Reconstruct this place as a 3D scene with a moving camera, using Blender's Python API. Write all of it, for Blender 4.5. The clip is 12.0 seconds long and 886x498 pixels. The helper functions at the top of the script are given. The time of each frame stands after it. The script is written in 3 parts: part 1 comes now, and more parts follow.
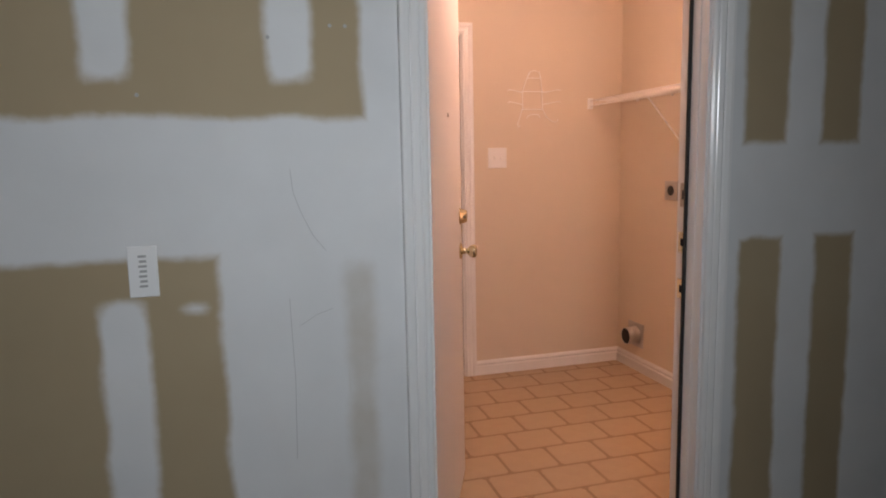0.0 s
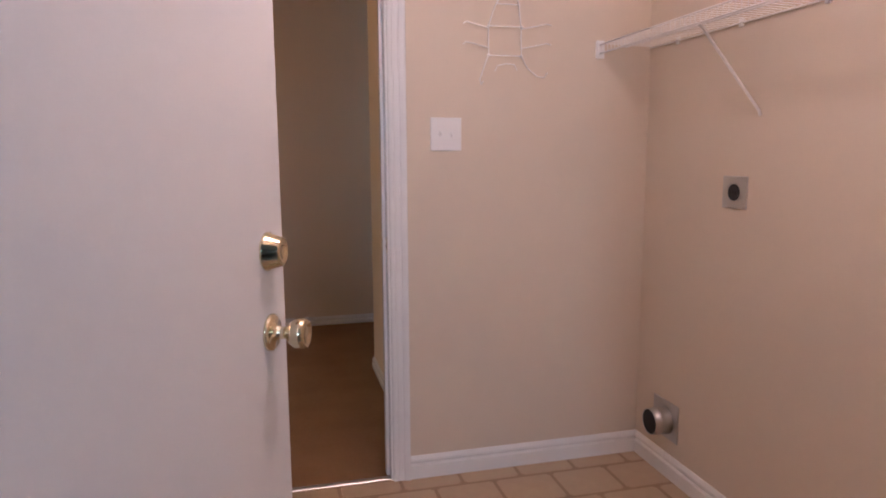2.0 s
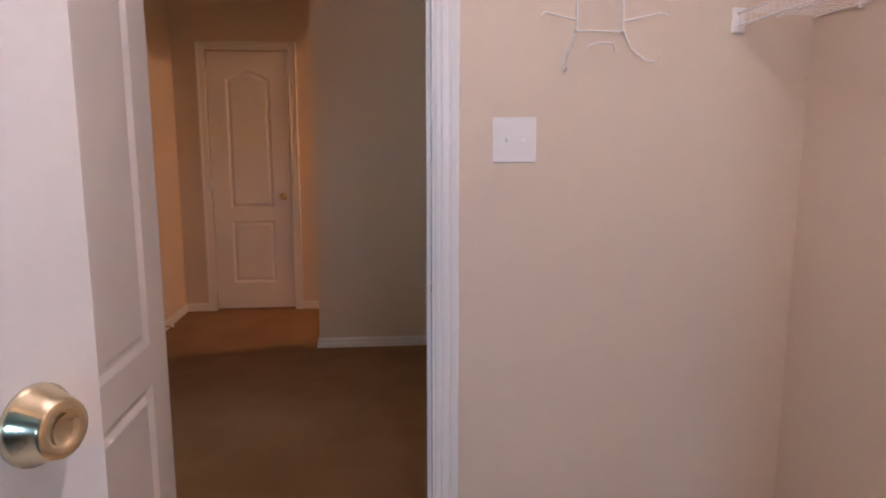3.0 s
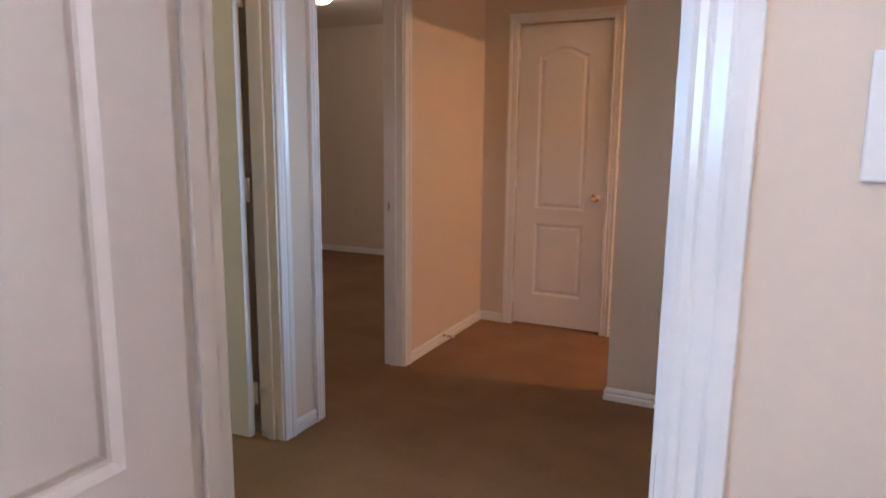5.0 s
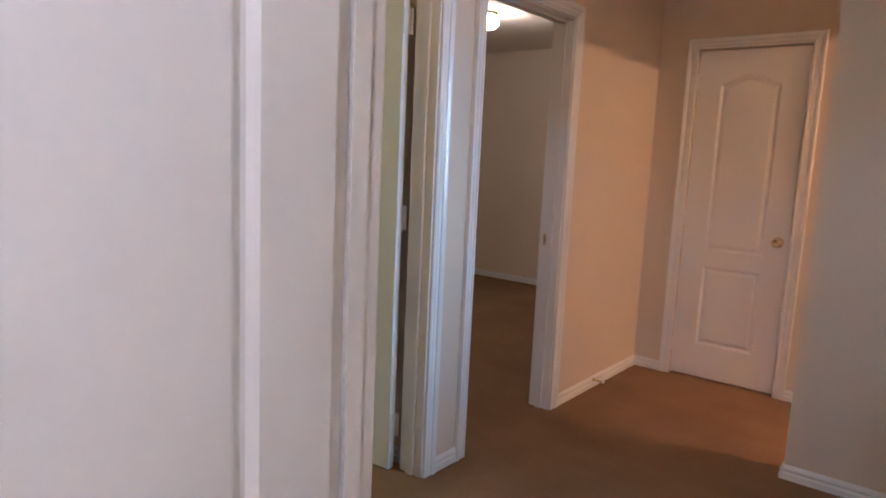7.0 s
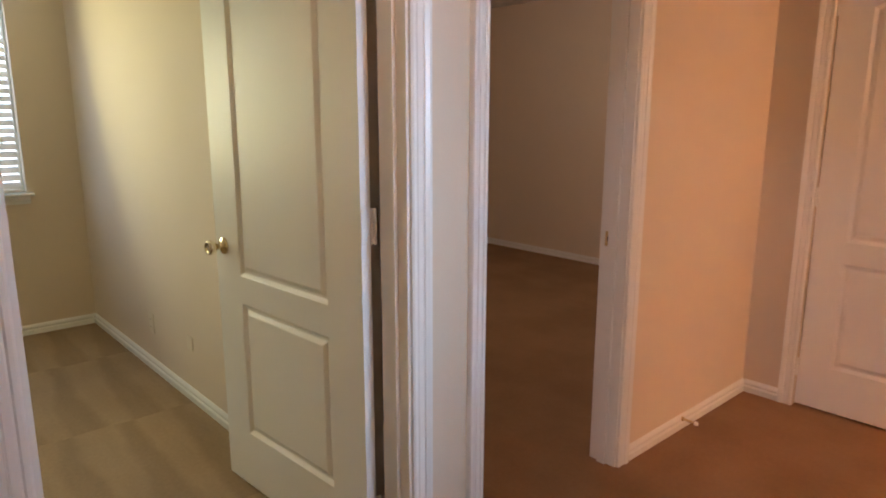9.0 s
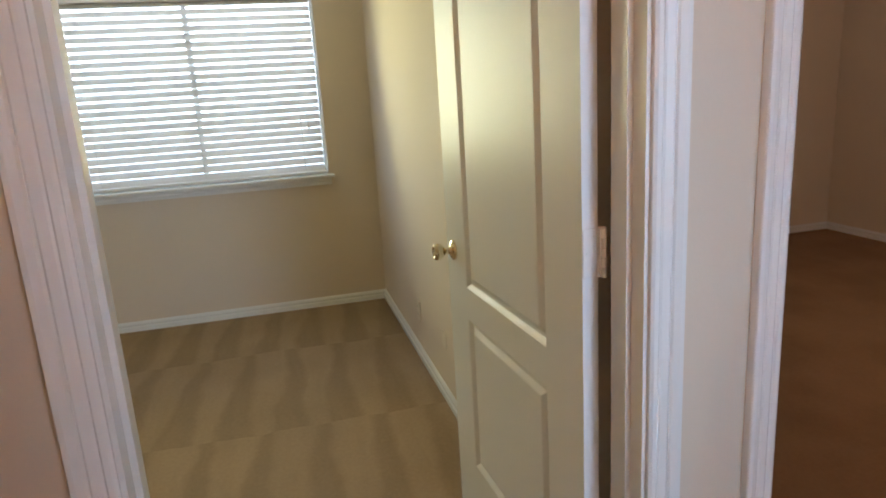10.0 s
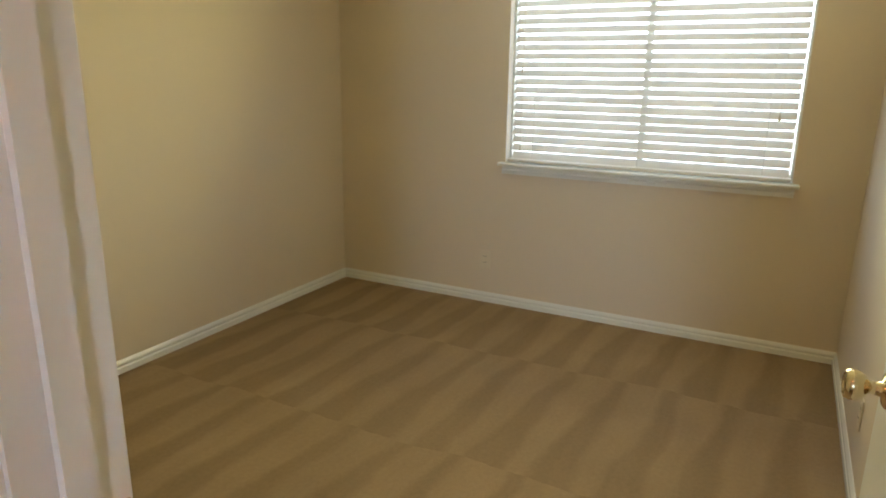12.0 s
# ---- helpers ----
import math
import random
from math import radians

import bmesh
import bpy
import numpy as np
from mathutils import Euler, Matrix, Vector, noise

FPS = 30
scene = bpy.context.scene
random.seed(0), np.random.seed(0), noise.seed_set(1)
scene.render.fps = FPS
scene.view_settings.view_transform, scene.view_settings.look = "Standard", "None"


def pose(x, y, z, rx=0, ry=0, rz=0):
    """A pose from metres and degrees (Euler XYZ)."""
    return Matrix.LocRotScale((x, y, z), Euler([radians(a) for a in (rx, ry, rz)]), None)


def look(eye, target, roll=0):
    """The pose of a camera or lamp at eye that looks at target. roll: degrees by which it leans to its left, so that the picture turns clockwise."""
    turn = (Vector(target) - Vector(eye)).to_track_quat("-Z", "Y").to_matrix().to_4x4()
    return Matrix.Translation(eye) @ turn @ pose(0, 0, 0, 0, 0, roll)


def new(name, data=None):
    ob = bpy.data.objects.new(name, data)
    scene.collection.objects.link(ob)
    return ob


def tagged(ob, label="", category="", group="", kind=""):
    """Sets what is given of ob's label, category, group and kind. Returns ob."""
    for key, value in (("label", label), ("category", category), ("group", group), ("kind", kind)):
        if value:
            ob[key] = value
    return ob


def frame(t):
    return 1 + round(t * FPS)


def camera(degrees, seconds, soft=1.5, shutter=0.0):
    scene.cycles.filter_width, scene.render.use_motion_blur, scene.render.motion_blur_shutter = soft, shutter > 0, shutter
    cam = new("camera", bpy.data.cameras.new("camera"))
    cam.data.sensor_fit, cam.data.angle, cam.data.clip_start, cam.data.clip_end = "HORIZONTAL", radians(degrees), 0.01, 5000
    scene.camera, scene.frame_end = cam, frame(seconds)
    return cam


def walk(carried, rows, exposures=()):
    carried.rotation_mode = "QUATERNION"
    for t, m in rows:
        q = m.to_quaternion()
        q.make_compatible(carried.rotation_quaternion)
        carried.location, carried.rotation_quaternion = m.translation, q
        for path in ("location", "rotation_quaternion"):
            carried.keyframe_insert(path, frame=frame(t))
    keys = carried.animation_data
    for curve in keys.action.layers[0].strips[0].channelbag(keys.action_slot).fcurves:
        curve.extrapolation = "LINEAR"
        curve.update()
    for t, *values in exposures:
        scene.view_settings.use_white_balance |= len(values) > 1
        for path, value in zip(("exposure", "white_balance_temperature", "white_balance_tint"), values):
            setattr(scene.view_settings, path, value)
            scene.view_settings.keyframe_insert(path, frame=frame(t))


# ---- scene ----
cam = camera(67.7, 12.0, soft=1.9)
PATH = [
    (0, (-1.188, -3.757, 1.315), (-0.647, -1.85, 1.053), -1.1),
    (0.5, (-0.979, -3.479, 1.294), (-0.271, -1.631, 1.008), -1.1),
    (1, (-0.75, -3.164, 1.298), (-0.188, -1.265, 1.019), -1.8),
    (1.5, (-0.583, -2.796, 1.282), (-0.046, -0.889, 1.005), -0.3),
    (2, (-0.399, -2.398, 1.259), (0.091, -0.48, 0.974), -0.3),
    (2.5, (-0.26, -2.103, 1.293), (0.092, -0.156, 1.002), -0.2),
    (4.5, (0.073, -0.879, 1.331), (-0.415, 1.025, 0.958), 0.4),
    (5, (0.086, -0.742, 1.31), (-0.77, 1.034, 0.971), 0.6),
    (5.5, (0.092, -0.729, 1.321), (-1.125, 0.825, 1.002), 0.7),
    (6, (0.116, -0.751, 1.36), (-1.215, 0.709, 1.048), 1.6),
    (6.5, (0.085, -0.729, 1.368), (-1.232, 0.749, 1.081), 2.3),
    (7, (-0.033, -0.628, 1.346), (-1.266, 0.921, 1.06), 2.6),
    (9, (-0.35, 0.292, 1.386), (-1.806, 1.603, 0.986), 0.1),
    (9.5, (-0.526, 0.59, 1.397), (-2.237, 1.526, 0.954), -2.6),
    (10, (-0.683, 0.758, 1.411), (-2.57, 1.224, 0.938), -3.5),
    (10.5, (-0.898, 0.853, 1.413), (-2.825, 1.031, 0.907), 0.3),
    (11, (-1.093, 0.92, 1.412), (-3.021, 0.817, 0.893), 1.1),
    (11.5, (-1.275, 1.012, 1.426), (-3.132, 0.46, 0.929), 1.2),
    (12, (-1.401, 1.074, 1.41), (-3.119, 0.181, 0.899), 0.8),
]
EXPO = [(0.0, 1.6, 8200, 34), (1.2, 1.55, 6200, 24), (2.5, 1.6, 5200, 14), (4.5, 2.15, 4550, 2), (7.0, 2.4, 4250, 0), (9.0, 2.6, 5000, 6), (10.5, 2.5, 4700, 2), (12.0, 2.75, 5200, 0)]
walk(cam, [(t, look(eye, target, roll)) for t, eye, target, roll in PATH], EXPO)

# ---- light ----


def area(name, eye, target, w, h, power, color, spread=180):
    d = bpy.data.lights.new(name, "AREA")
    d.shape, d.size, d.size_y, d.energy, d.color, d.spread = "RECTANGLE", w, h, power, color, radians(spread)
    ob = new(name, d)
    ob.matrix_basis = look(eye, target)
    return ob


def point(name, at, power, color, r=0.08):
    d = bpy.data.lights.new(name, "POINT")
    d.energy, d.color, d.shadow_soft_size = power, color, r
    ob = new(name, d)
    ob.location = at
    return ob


world = bpy.data.worlds.new("sky")
scene.world = world
world.use_nodes = True
wn = world.node_tree.nodes
sky = wn.new("ShaderNodeTexSky")
sky.sky_type, sky.sun_disc, sky.sun_elevation, sky.sun_rotation = "NISHITA", False, radians(48), radians(164)
world.node_tree.links.new(sky.outputs[0], wn["Background"].inputs[0])
wn["Background"].inputs[1].default_value = 0.06
sun = bpy.data.lights.new("sun", "SUN")
sun.energy, sun.angle, sun.color = 5.0, radians(0.5), (1, 0.95, 0.88)
new("sun", sun).matrix_basis = look((2, -7, 8), (0, 0, 0))

# Added narrow fill; stands in for light carried with the camera.
area("garage_fill", (-0.95, -4.25, 1.6), (-0.98, -2.17, 1.3), 0.3, 0.3, 3.3, (0.58, 0.84, 1.0), 116)
point("laundry_lamp", (0.12, -1.35, 2.34), 9.6, (1.0, 0.7, 0.6), 0.07)
# Added fill to lift the dim hall; no fixture is known here.
point("hall_fill", (-0.85, 0.9, 2.36), 1.95, (1.0, 0.45, 0.18), 0.1)
point("corridor_lamp", (1.5, 3.06, 2.3), 17, (1.0, 0.44, 0.17), 0.05)
point("bedroom_lamp", (-3.15, 3.72, 2.3), 3.2, (1.0, 0.54, 0.3), 0.08)
area("window_daylight", (-4.88, 0.33, 1.5), (-2.6, 0.33, 2.25), 1.3, 1.0, 4.5, (1.0, 0.78, 0.31), 155)
area("window_sky", (-5.32, 0.33, 2.1), (-5.14, 0.33, 1.5), 1.5, 1.0, 1.2, (1.0, 0.95, 0.88))
# Added cool fill for the bedroom door frames, set in an invented opening.
area("passage_fill", (1.57, 1.95, 1.5), (-1.72, 0.5, 1.15), 0.7, 1.0, 1.5, (0.9, 0.95, 1.0), 56)


# ---- materials ----
def mat(name, color, rough=0.6, metal=0.0, vary=0.06, scale=6.0, fine=180.0, bump=0.05, spec=0.5, coat=0.0, bdist=0.002):
    m = bpy.data.materials.new(name)
    m.use_nodes = True
    nt = m.node_tree
    b = nt.nodes["Principled BSDF"]
    b.inputs["Roughness"].default_value, b.inputs["Metallic"].default_value = rough, metal
    b.inputs["Specular IOR Level"].default_value, b.inputs["Coat Weight"].default_value = spec, coat
    tc = nt.nodes.new("ShaderNodeTexCoord")
    n1, n2 = nt.nodes.new("ShaderNodeTexNoise"), nt.nodes.new("ShaderNodeTexNoise")
    n1.inputs["Scale"].default_value, n2.inputs["Scale"].default_value = scale, fine
    n1.inputs["Detail"].default_value, n2.inputs["Detail"].default_value = 5, 3
    for n in (n1, n2):
        nt.links.new(tc.outputs["Object"], n.inputs["Vector"])
    mix = nt.nodes.new("ShaderNodeMix")
    mix.data_type = "RGBA"
    mix.inputs[6].default_value = (*[c * (1 - vary) for c in color], 1)
    mix.inputs[7].default_value = (*[min(1, c * (1 + vary)) for c in color], 1)
    add = nt.nodes.new("ShaderNodeMath")
    add.operation = "MULTIPLY_ADD"
    add.inputs[1].default_value, add.inputs[2].default_value = 0.5, 0.0
    sm = nt.nodes.new("ShaderNodeMath")
    sm.operation = "ADD"
    nt.links.new(n1.outputs[0], sm.inputs[0])
    nt.links.new(n2.outputs[0], sm.inputs[1])
    nt.links.new(sm.outputs[0], add.inputs[0])
    nt.links.new(add.outputs[0], mix.inputs[0])
    nt.links.new(mix.outputs[2], b.inputs["Base Color"])
    bp = nt.nodes.new("ShaderNodeBump")
    bp.inputs["Strength"].default_value, bp.inputs["Distance"].default_value = bump, bdist
    nt.links.new(n2.outputs[0], bp.inputs["Height"])
    nt.links.new(bp.outputs[0], b.inputs["Normal"])
    return m


class Tree:
    """Short hand for shader arithmetic."""

    def __init__(self, m):
        self.nt = m.node_tree

    def math(self, op, *args):
        n = self.nt.nodes.new("ShaderNodeMath")
        n.operation = op
        for i, a in enumerate(args):
            if isinstance(a, (int, float)):
                n.inputs[i].default_value = a
            else:
                self.nt.links.new(a, n.inputs[i])
        return n.outputs[0]

    def noise(self, vec, scale, detail=3):
        n = self.nt.nodes.new("ShaderNodeTexNoise")
        n.inputs["Scale"].default_value, n.inputs["Detail"].default_value = scale, detail
        self.nt.links.new(vec, n.inputs["Vector"])
        return n.outputs[0]

    def mix(self, f, a, b):
        n = self.nt.nodes.new("ShaderNodeMix")
        n.data_type = "RGBA"
        for i, v in ((0, f), (6, a), (7, b)):
            if isinstance(v, tuple):
                n.inputs[i].default_value = (*v, 1)
            elif isinstance(v, float):
                n.inputs[i].default_value = v
            else:
                self.nt.links.new(v, n.inputs[i])
        return n.outputs[2]

    def smooth(self, v, lo, hi):
        n = self.nt.nodes.new("ShaderNodeMapRange")
        n.interpolation_type = "SMOOTHSTEP"
        n.inputs[1].default_value, n.inputs[2].default_value = lo, hi
        self.nt.links.new(v, n.inputs[0])
        return n.outputs[0]

    def xyz(self):
        tc = self.nt.nodes.new("ShaderNodeTexCoord")
        s = self.nt.nodes.new("ShaderNodeSeparateXYZ")
        self.nt.links.new(tc.outputs["Object"], s.inputs[0])
        return tc.outputs["Object"], s.outputs[0], s.outputs[1], s.outputs[2]


def drywall():
    """Bare tan gypsum board with feathered joint compound over seams and screw rows."""
    m = mat("drywall", (0.5, 0.5, 0.5), 0.9, bump=0.1)
    t = Tree(m)
    vec, x, y, z = t.xyz()
    wob = t.math("SUBTRACT", t.noise(vec, 7.0, 4), 0.5)
    wob = t.math("ADD", t.math("MULTIPLY", wob, 0.035), t.math("MULTIPLY", t.math("SUBTRACT", t.noise(vec, 40.0, 3), 0.5), 0.008))

    def patch(x0, x1, z0, z1):
        dx = t.math("SUBTRACT", t.math("ABSOLUTE", t.math("SUBTRACT", x, (x0 + x1) / 2)), (x1 - x0) / 2)
        dz = t.math("SUBTRACT", t.math("ABSOLUTE", t.math("SUBTRACT", z, (z0 + z1) / 2)), (z1 - z0) / 2)
        d = t.math("SMOOTH_MAX", dx, dz, 0.06)
        return t.math("ADD", d, wob)

    d = patch(-3.2, -0.86, 1.11, 1.425)
    for p in ((-1.53, -1.425, 1.5, 3.0), (-1.145, -1.04, 1.5, 3.0), (-0.93, -0.8, -0.5, 3.0), (-1.535, -1.435, -0.5, 1.02),
              (-1.275, -0.97, -0.5, 1.2), (-1.0, -0.86, -0.5, 1.2), (-2.0, -1.93, -0.5, 3), (-1.37, -1.3, 0.985, 1.0), (0.0, 2.0, 1.075, 1.35), (0.0, 0.15, -0.5, 3.0),
              (0.295, 0.42, -0.5, 3.0), (0.56, 2.0, -0.5, 3.0)):
        d = t.math("MINIMUM", d, patch(*p))
    f = t.smooth(d, 0.012, -0.014)
    thin = t.smooth(patch(-0.985, -0.916, -0.5, 1.08), 0.02, -0.02)
    f = t.math("SUBTRACT", f, t.math("MULTIPLY", thin, t.math("MULTIPLY", t.noise(vec, 6.0, 4), 0.75)))
    tan = t.mix(t.noise(vec, 3.0, 5), (0.36, 0.27, 0.165), (0.45, 0.345, 0.22))
    mud = t.mix(t.noise(vec, 5.0, 5), (0.62, 0.63, 0.62), (0.76, 0.77, 0.76))
    b = m.node_tree.nodes["Principled BSDF"]
    m.node_tree.links.new(t.mix(f, tan, mud), b.inputs["Base Color"])
    bp = m.node_tree.nodes.new("ShaderNodeBump")
    bp.inputs["Strength"].default_value, bp.inputs["Distance"].default_value = 0.35, 0.004
    m.node_tree.links.new(t.math("ADD", f, t.math("MULTIPLY", t.noise(vec, 30.0, 4), 0.3)), bp.inputs["Height"])
    m.node_tree.links.new(bp.outputs[0], b.inputs["Normal"])
    return m


def carpet(name, dark, light, striped):
    """Cut pile; vacuum strokes leave lighter and darker lanes where the pile leans."""
    m = mat(name, light, 0.95, spec=0.1, bump=0.6, bdist=0.004)
    t = Tree(m)
    vec, x, y, z = t.xyz()
    pile = t.noise(vec, 260.0, 4)
    blot = t.noise(vec, 3.2, 5)
    wob = t.math("MULTIPLY", t.math("SUBTRACT", t.noise(vec, 2.3, 4), 0.5), 0.34)
    # rows of strokes across the room, each row a lane of long soft wedges
    xs = t.math("ADD", t.math("ADD", x, t.math("MULTIPLY", wob, 0.35)), 4.37)
    row = t.math("FLOOR", t.math("DIVIDE", xs, 0.95))
    u = t.math("FRACT", t.math("DIVIDE", xs, 0.95))
    lane = t.math("ADD", t.math("DIVIDE", t.math("ADD", t.math("ADD", y, t.math("MULTIPLY", wob, 0.4)), t.math("MULTIPLY", x, 0.06)), 0.245), t.math("MULTIPLY", row, 0.41))
    saw = t.math("PINGPONG", lane, 0.5)
    edge = t.math("ADD", t.math("MULTIPLY", u, 0.2), 0.12)
    f = t.smooth(t.math("SUBTRACT", saw, edge), -0.1, 0.1)
    f = t.math("MULTIPLY", f, t.math("ADD", 0.25, t.math("MULTIPLY", t.noise(vec, 1.6, 3), 1.1)))
    f = t.math("ADD", t.math("MULTIPLY", f, striped), t.math("MULTIPLY", t.smooth(t.noise(vec, 1.9, 4), 0.35, 0.68), 1.0 - striped))
    comb = t.nt.nodes.new("ShaderNodeCombineXYZ")
    t.nt.links.new(t.math("MULTIPLY", x, 1.3), comb.inputs[0])
    t.nt.links.new(t.math("MULTIPLY", t.math("ADD", y, t.math("MULTIPLY", wob, 0.3)), 17.0), comb.inputs[1])
    streak = t.smooth(t.noise(comb.outputs[0], 1.0, 4), 0.3, 0.7)
    f = t.math("ADD", t.math("MULTIPLY", f, 0.95), t.math("MULTIPLY", streak, 0.22 * striped))
    tuft = t.noise(vec, 55.0, 5)
    f = t.math("ADD", t.math("MULTIPLY", f, 0.36), t.math("MULTIPLY", t.math("ADD", t.math("MULTIPLY", t.math("ADD", pile, tuft), 0.75), t.math("MULTIPLY", blot, 0.55)), 0.45))
    m.node_tree.links.new(t.mix(f, dark, light), m.node_tree.nodes["Principled BSDF"].inputs["Base Color"])
    return m


def vinyl():
    m = mat("vinyl_tile", (0.5, 0.4, 0.28), 0.45, vary=0.1, scale=14, fine=90, bump=0.08)
    t = Tree(m)
    vec, x, y, z = t.xyz()
    info = m.node_tree.nodes.new("ShaderNodeObjectInfo")
    c = t.mix(t.noise(vec, 18.0, 5), (0.4, 0.29, 0.185), (0.5, 0.38, 0.25))
    c = t.mix(t.math("MULTIPLY", info.outputs["Random"], 0.35), c, (0.5, 0.385, 0.25))
    m.node_tree.links.new(c, m.node_tree.nodes["Principled BSDF"].inputs["Base Color"])
    return m


PAINT = mat("beige_wall_paint", (0.67, 0.58, 0.46), 0.75, vary=0.025, scale=2.5, fine=110, bump=0.12)
TRIM = mat("white_semi_gloss_paint", (0.8, 0.8, 0.78), 0.22, vary=0.02, scale=5, fine=60, bump=0.04)
DOORW = mat("white_door_paint", (0.78, 0.78, 0.77), 0.38, vary=0.02, scale=4, fine=140, bump=0.1)
STEELDOOR = mat("white_steel_door_paint", (0.76, 0.77, 0.77), 0.45, vary=0.03, scale=3, fine=160, bump=0.12)
CEIL = mat("ceiling_texture_paint", (0.8, 0.77, 0.7), 0.9, fine=60, bump=0.4)
DRYWALL = drywall()
CARPET_A = carpet("hall_carpet", (0.165, 0.098, 0.05), (0.3, 0.188, 0.1), 0.14)
CARPET_B = carpet("bedroom_carpet", (0.16, 0.112, 0.062), (0.37, 0.268, 0.155), 1.0)
VINYL = vinyl()
GROUT = mat("vinyl_grout", (0.32, 0.225, 0.142), 0.6, vary=0.22, scale=11)
BRASS = mat("polished_brass", (0.76, 0.67, 0.46), 0.14, 1.0, vary=0.05)
ALU = mat("galvanised_metal", (0.55, 0.54, 0.52), 0.38, 1.0, vary=0.12, scale=25)
PLASTIC = mat("white_plastic", (0.82, 0.82, 0.8), 0.35, vary=0.01)
IVORY = mat("painted_over_plastic", (0.68, 0.6, 0.47), 0.5, vary=0.02)
BLACK = mat("black_rubber", (0.015, 0.014, 0.013), 0.6)
SCUFF = mat("grey_scuff", (0.5, 0.5, 0.49), 0.9)
PRINT = mat("faded_grey_print", (0.4, 0.4, 0.38), 0.6)
DARK = mat("dark_hole", (0.02, 0.018, 0.016), 0.8)
WEATHER = mat("red_brown_weatherstrip", (0.2, 0.06, 0.03), 0.7, vary=0.15)
WIRE = mat("white_vinyl_coated_wire", (0.8, 0.79, 0.76), 0.35, vary=0.02)
SLAT = mat("white_blind_slat", (0.74, 0.7, 0.64), 0.45, vary=0.02)
nt = SLAT.node_tree
tl, ms = nt.nodes.new("ShaderNodeBsdfTranslucent"), nt.nodes.new("ShaderNodeMixShader")
tl.inputs[0].default_value = (0.85, 0.82, 0.72, 1)
ms.inputs[0].default_value = 0.08
nt.links.new(nt.nodes["Principled BSDF"].outputs[0], ms.inputs[1])
nt.links.new(tl.outputs[0], ms.inputs[2])
nt.links.new(ms.outputs[0], nt.nodes["Material Output"].inputs[0])
VINYLFRAME = mat("white_window_frame", (0.78, 0.76, 0.68), 0.4)
CONCRETE = mat("garage_concrete", (0.33, 0.32, 0.3), 0.85, vary=0.15, scale=4, bump=0.3)
STEEL = mat("worn_steel", (0.45, 0.4, 0.34), 0.35, 1.0, vary=0.15, scale=30)
YARD = mat("yard_ground", (0.42, 0.4, 0.36), 0.95, vary=0.3, scale=2)
# Self-lit backdrop: emission supplies the blown-out brightness behind the blind slats.
GLOW = mat("glowing_backdrop", (0.8, 0.78, 0.74), 0.9, vary=0.1, scale=0.2)
GLOW.node_tree.nodes["Principled BSDF"].inputs["Emission Color"].default_value = (1.0, 0.97, 0.92, 1)
GLOW.node_tree.nodes["Principled BSDF"].inputs["Emission Strength"].default_value = 0.55
GLASS = bpy.data.materials.new("window_glass")
GLASS.use_nodes = True
GLASS.node_tree.nodes["Principled BSDF"].inputs["Transmission Weight"].default_value = 1
GLASS.node_tree.nodes["Principled BSDF"].inputs["Roughness"].default_value = 0.0
GLASS.node_tree.nodes["Principled BSDF"].inputs["IOR"].default_value = 1.1
GLOBE = bpy.data.materials.new("lit_glass_globe")
GLOBE.use_nodes = True
gb = GLOBE.node_tree.nodes["Principled BSDF"]
gb.inputs["Base Color"].default_value = (0.9, 0.85, 0.75, 1)
gb.inputs["Emission Color"].default_value = (1.0, 0.78, 0.5, 1)
gb.inputs["Emission Strength"].default_value = 3.0


# ---- mesh helpers ----
def finish(name, bm, material, parent=None, label="", smooth=False, m=None):
    me = bpy.data.meshes.new(name)
    bmesh.ops.recalc_face_normals(bm, faces=bm.faces)
    bm.to_mesh(me)
    bm.free()
    for mt in material if isinstance(material, (list, tuple)) else [material]:
        me.materials.append(mt)
    if smooth:
        for p in me.polygons:
            p.use_smooth = True
    ob = new(name, me)
    if parent:
        ob.parent = parent
    if m is not None:
        ob.matrix_basis = m
    if label:
        ob["label"] = label
    return ob


def part(name, bm, material, parent, label="", smooth=False, m=None):
    return finish(name, bm, material, parent, label, smooth, m)


def box(bm, x0, x1, y0, y1, z0, z1, bevel=0.0):
    vs = [bm.verts.new((x, y, z)) for x in (x0, x1) for y in (y0, y1) for z in (z0, z1)]
    fs = [bm.faces.new([vs[i] for i in q]) for q in ((0, 1, 3, 2), (4, 6, 7, 5), (0, 4, 5, 1), (2, 3, 7, 6), (0, 2, 6, 4), (1, 5, 7, 3))]
    if bevel:
        es = {e for f in fs for e in f.edges}
        bmesh.ops.bevel(bm, geom=list(es), offset=bevel, segments=2, affect="EDGES", profile=0.5)
    return bm


def boxes(*specs, bevel=0.0):
    bm = bmesh.new()
    for s in specs:
        box(bm, *s, bevel=bevel)
    return bm


def extrude(bm, profile, place, length):
    """Sweep a closed 2D profile along a straight run: place(a, b, s) gives the point."""
    ends = [[bm.verts.new(place(a, b, s)) for a, b in profile] for s in (0, length)]
    n = len(profile)
    for i in range(n):
        bm.faces.new((ends[0][i], ends[0][(i + 1) % n], ends[1][(i + 1) % n], ends[1][i]))
    bm.faces.new(ends[0][::-1])
    bm.faces.new(ends[1])


